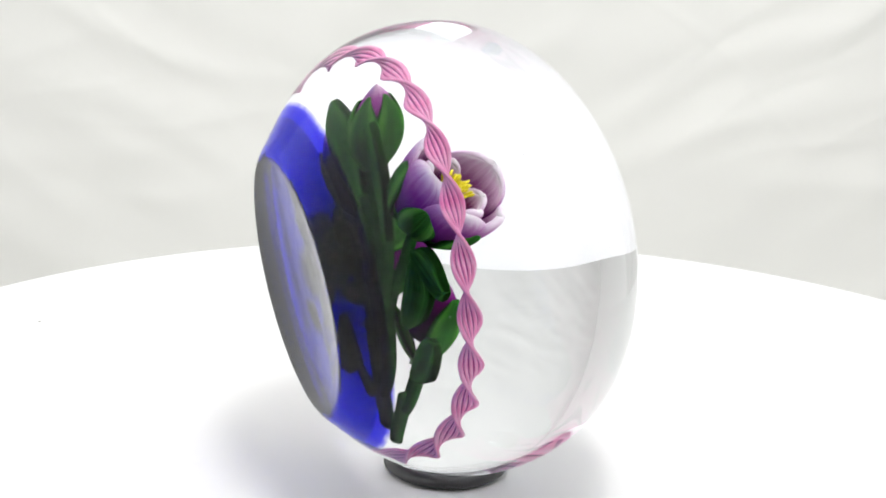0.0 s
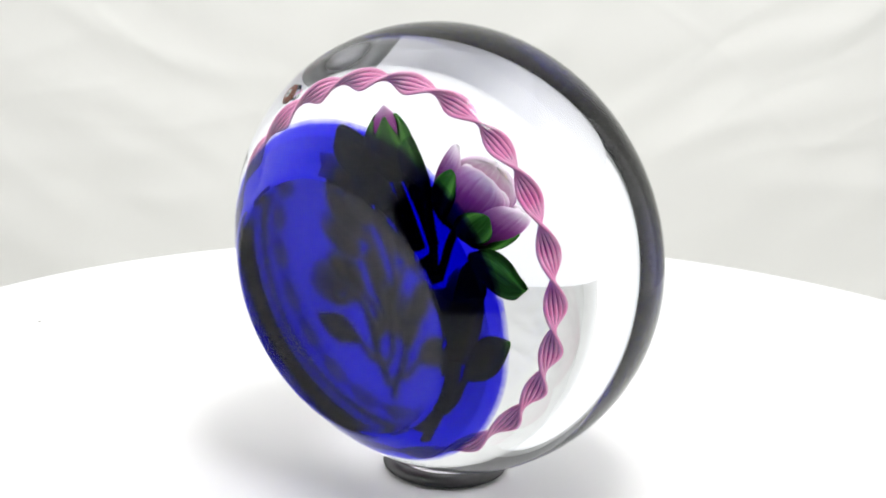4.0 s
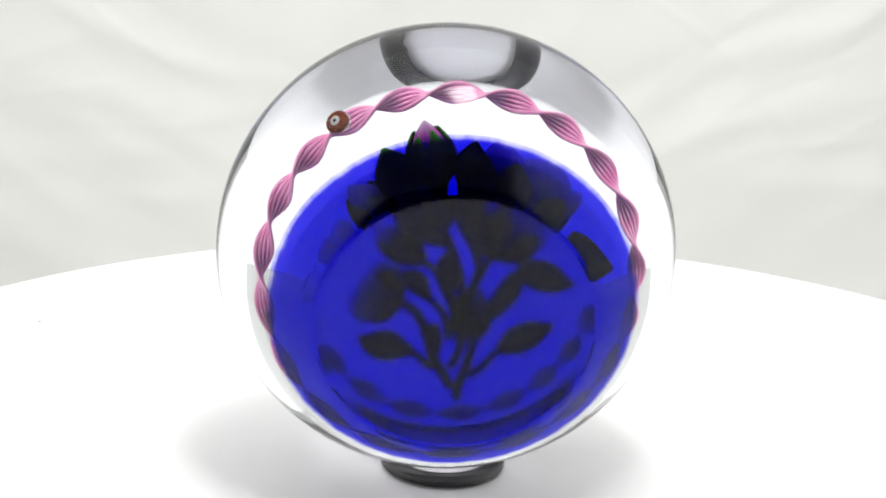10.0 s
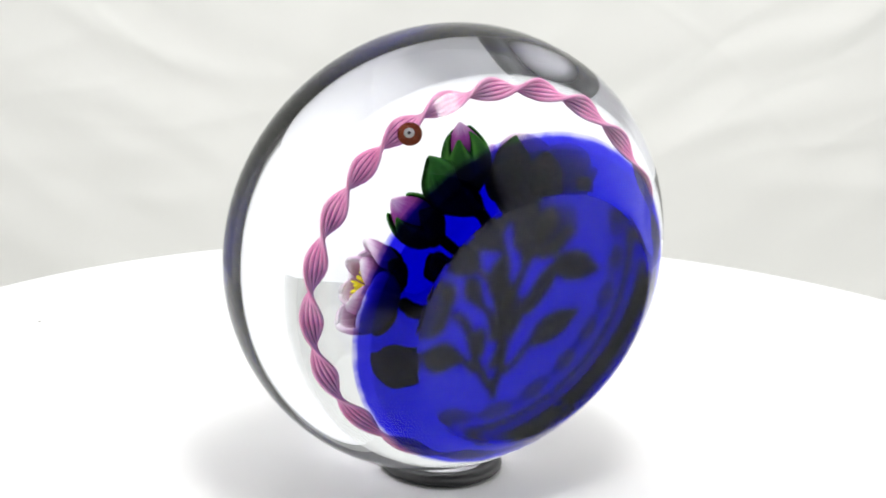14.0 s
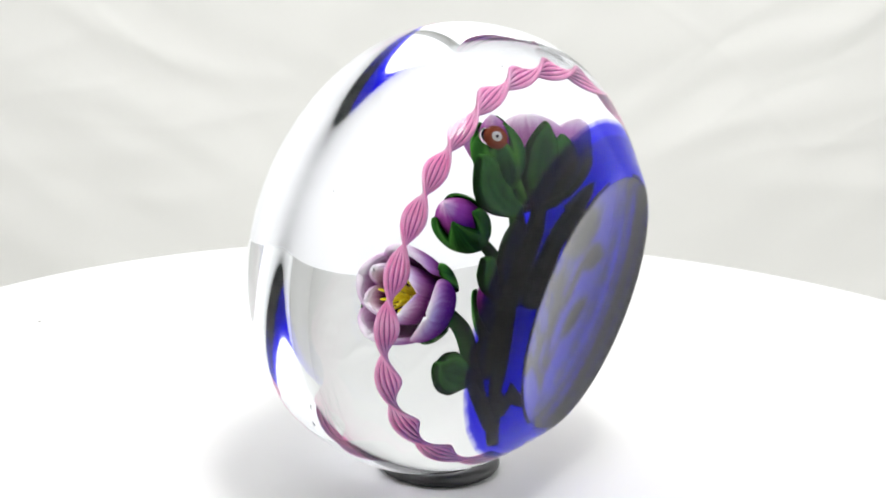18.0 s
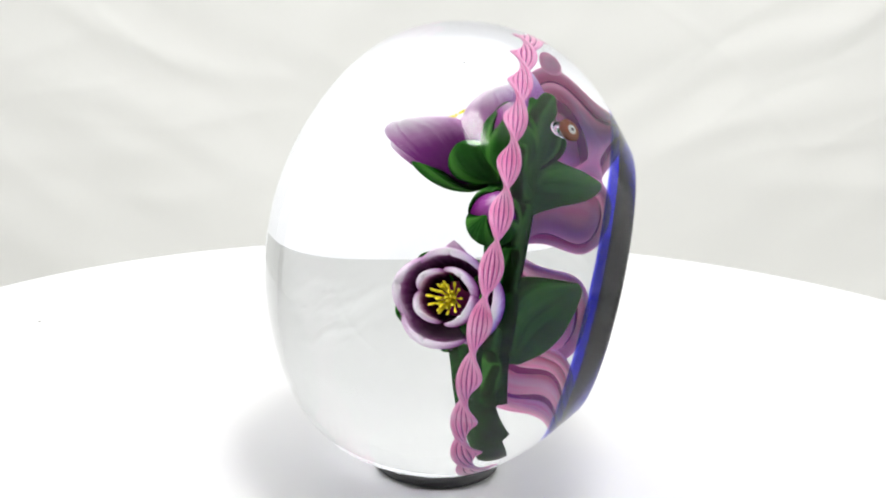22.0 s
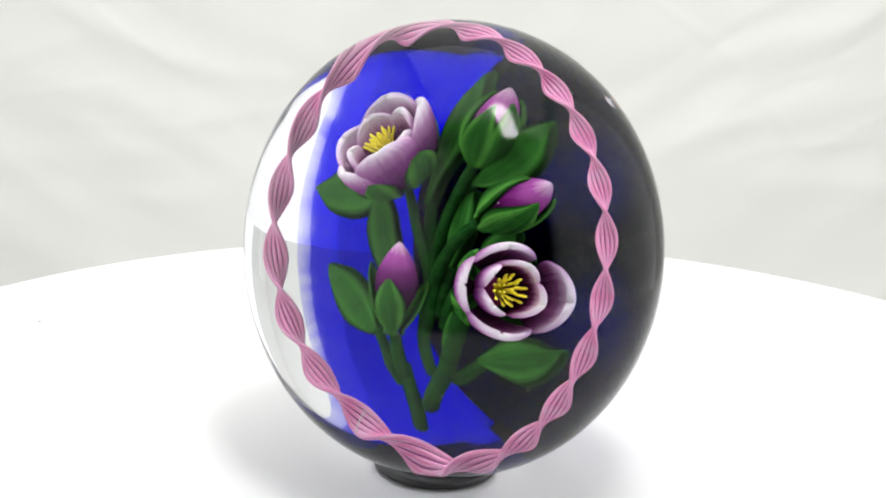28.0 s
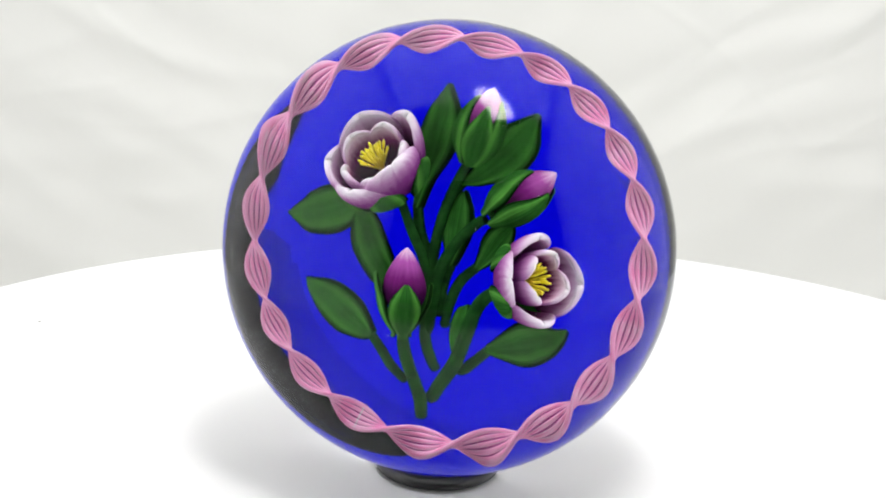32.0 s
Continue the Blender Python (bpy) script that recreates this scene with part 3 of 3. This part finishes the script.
def leaf_bm(rib, halves, tilt, nu=12, nv=24):
    """A plump flat leaf along its midrib, with a shallow groove down the middle and rounded rims."""
    line = smooth_line([mm(*q) for q in rib], nv + 1)
    wide = smooth_line([(h * 0.001, 0, 0) for h in halves], nv + 1)

    def mid(u, v):
        k = round(v * nv)
        d = (line[min(k + 1, nv)] - line[max(k - 1, 0)]).normalized()
        side = d.cross(Vector((0, 0, 1))).normalized()
        w = max(0.00008, wide[k].x)
        return line[k] + side * (w * u) + Vector((0, 0, 1)) * (w * (tilt * u + 0.10 * u * u - 0.03 * math.cos(2.2 * u)))

    return shell(mid, nu, nv, 0.0017, 0.42)


for rib, halves, tilt in LEAVES:
    part("leaf", leaf_bm(rib, halves, tilt), LEAF, weight, "glossy green magnolia leaf")

STEMS = [  # points, radius, depth of the back
    ([(2.0, 12.2, 23.3), (0.2, 8.2, 22.8), (-1.3, 3.5, 22.4), (-2.2, -2.4, 22.1), (-2.4, -8.2, 21.7), (-2.2, -12.2, 21.4), (-1.1, -15.1, 21.1), (-0.3, -16.3, 20.8)], 0.74, 1.7),
    ([(5.2, 4.6, 24.0), (4.0, 3.9, 23.8), (1.3, 1.1, 23.2), (-0.8, -2.9, 22.7), (-1.5, -6.9, 22.2), (-1.8, -11.4, 21.6)], 0.74, 1.7),
    ([(-7.6, 7.0, 24.6), (-6.6, 5.4, 23.8), (-4.9, 1.6, 23.4), (-3.2, -1.8, 22.8), (-2.2, -5.2, 22.2), (-2.1, -9.2, 21.6)], 0.64, 1.7),
    ([(-4.7, -12.0, 24.2), (-4.3, -14.4, 23.4), (-3.2, -17.6, 22.6)], 0.86, 1.0),
    ([(-4.1, -15.6, 22.0), (-3.0, -18.2, 21.8), (-2.2, -20.4, 21.3), (-2.0, -22.9, 20.5)], 0.88, 1.3),
    ([(8.6, -4.4, 25.6), (6.4, -5.8, 25.2), (4.9, -7.8, 24.2), (3.7, -11.1, 23.2), (2.3, -15.0, 22.2), (0.3, -18.2, 21.4), (-1.1, -20.5, 20.5)], 0.96, 1.5),
    ([(-9.5, -12.2, 21.2), (-7.8, -14.3, 21.3), (-6.4, -16.2, 21.5), (-4.2, -18.2, 21.6)], 0.68, 1.0),
    ([(6.3, -12.9, 20.6), (4.6, -14.6, 20.8), (3.0, -15.9, 20.8), (1.9, -15.4, 20.8)], 0.74, 1.0),
    ([(-4.9, 5.1, 21.4), (-4.3, 1.8, 21.4), (-3.2, -1.3, 21.4), (-2.4, -4.9, 21.4)], 0.76, 1.5),
    ([(1.3, 9.1, 21.4), (0.1, 7.4, 21.5), (-0.7, 5.6, 21.6), (-1.4, 3.0, 21.8)], 0.62, 1.3),
    ([(0.3, -2.0, 21.2), (-0.6, -5.0, 21.1), (-0.9, -9.1, 21.0)], 0.70, 1.4),
    ([(3.9, -2.0, 21.0), (1.6, -4.3, 20.9), (0.4, -7.5, 20.9), (0.0, -10.5, 20.8)], 0.70, 1.4)]
for line, r, deep in STEMS:
    r *= 0.001
    part("stem", tube([mm(*q) for q in line], [r * 0.92, r, r * 1.04, r * 0.9], deep=deep), STEM, weight, "green glass stem")

# ---- signature cane and seed bubbles ----
CANE_AXIS = Vector((0.55, 0.62, -0.55)).normalized()
cane = part("signature_cane", lathe([(0, -0.0006), (0.0011, -0.0006), (0.0015, -0.0002), (0.0016, 0.0003), (0.0013, 0.0008), (0.0008, 0.00105), (0, 0.0011)], 32), BROWN, weight, "red-brown cane slice with a white centre")
cane.matrix_basis = Matrix.Translation(mm(19.1, 28.0, 15.4)) @ CANE_AXIS.to_track_quat("Z", "Y").to_matrix().to_4x4() @ Matrix.Scale(1.2, 4)
part("cane_centre", lathe([(0, 0.0012), (0.0005, 0.00118), (0.0007, 0.00108), (0.0007, 0.0009), (0, 0.0009)], 24), MILK, cane)
part("cane_mark", box_bm(-0.0002, -0.00018, 0.0011, 0.0002, 0.00018, 0.00127), INK, cane)
bubble = part("bubble", lathe([(0.0014 * math.sin(a), -0.0016 * math.cos(a)) for a in (math.pi * k / 20 for k in range(21))], 32), BUBBLE, weight, "clear air bubble beside the cane")
bubble.matrix_basis = Matrix.Translation(mm(18.0, 27.0, 17.0))
seed = None
for x, y, z in ((-19.9, 12.6, 28.0), (3.5, -18.5, 24.0), (13.5, -15.0, 22.0), (11.5, 24.0, 21.0), (20.5, 17.0, 24.0), (-19.0, -2.5, 22.0), (-5.0, -21.0, 25.0),
                (-15.0, 15.5, 34.0), (8.0, 5.0, 40.0), (-4.0, -12.0, 38.0), (15.0, 10.0, 33.0)):
    m = Matrix.Translation(mm(x, y, z))
    if seed is None:
        seed = part("seed_bubble", lathe([(0.00008 * math.sin(a), -0.00008 * math.cos(a)) for a in (math.pi * k / 8 for k in range(9))], 12), MILK, weight, "tiny pale seed bubble")
        seed.matrix_basis = m
    else:
        again(seed, m, weight)

# ---- ring stand ----
RING = [(0.0075 + 0.0019 + 0.0019 * math.cos(q) * (1 - 0.15 * math.sin(q) ** 2), 0.00125 + 0.00125 * math.sin(q) * (1.0 if abs(math.sin(q)) < 0.9 else 0.985)) for q in (2 * math.pi * k / 28 for k in range(28))]
ring_bm = lathe(RING, 128, True)
ring = part("ring_stand", ring_bm, RUBBER)
tagged(ring, "small black rubber ring holding the paperweight upright", "ring stand")


def motions():
    walk(weight, [(t, turned(t)) for t in range(0, 33)])
    walk(ring, [(t, ring_turned(t)) for t in range(0, 33)])


motions()
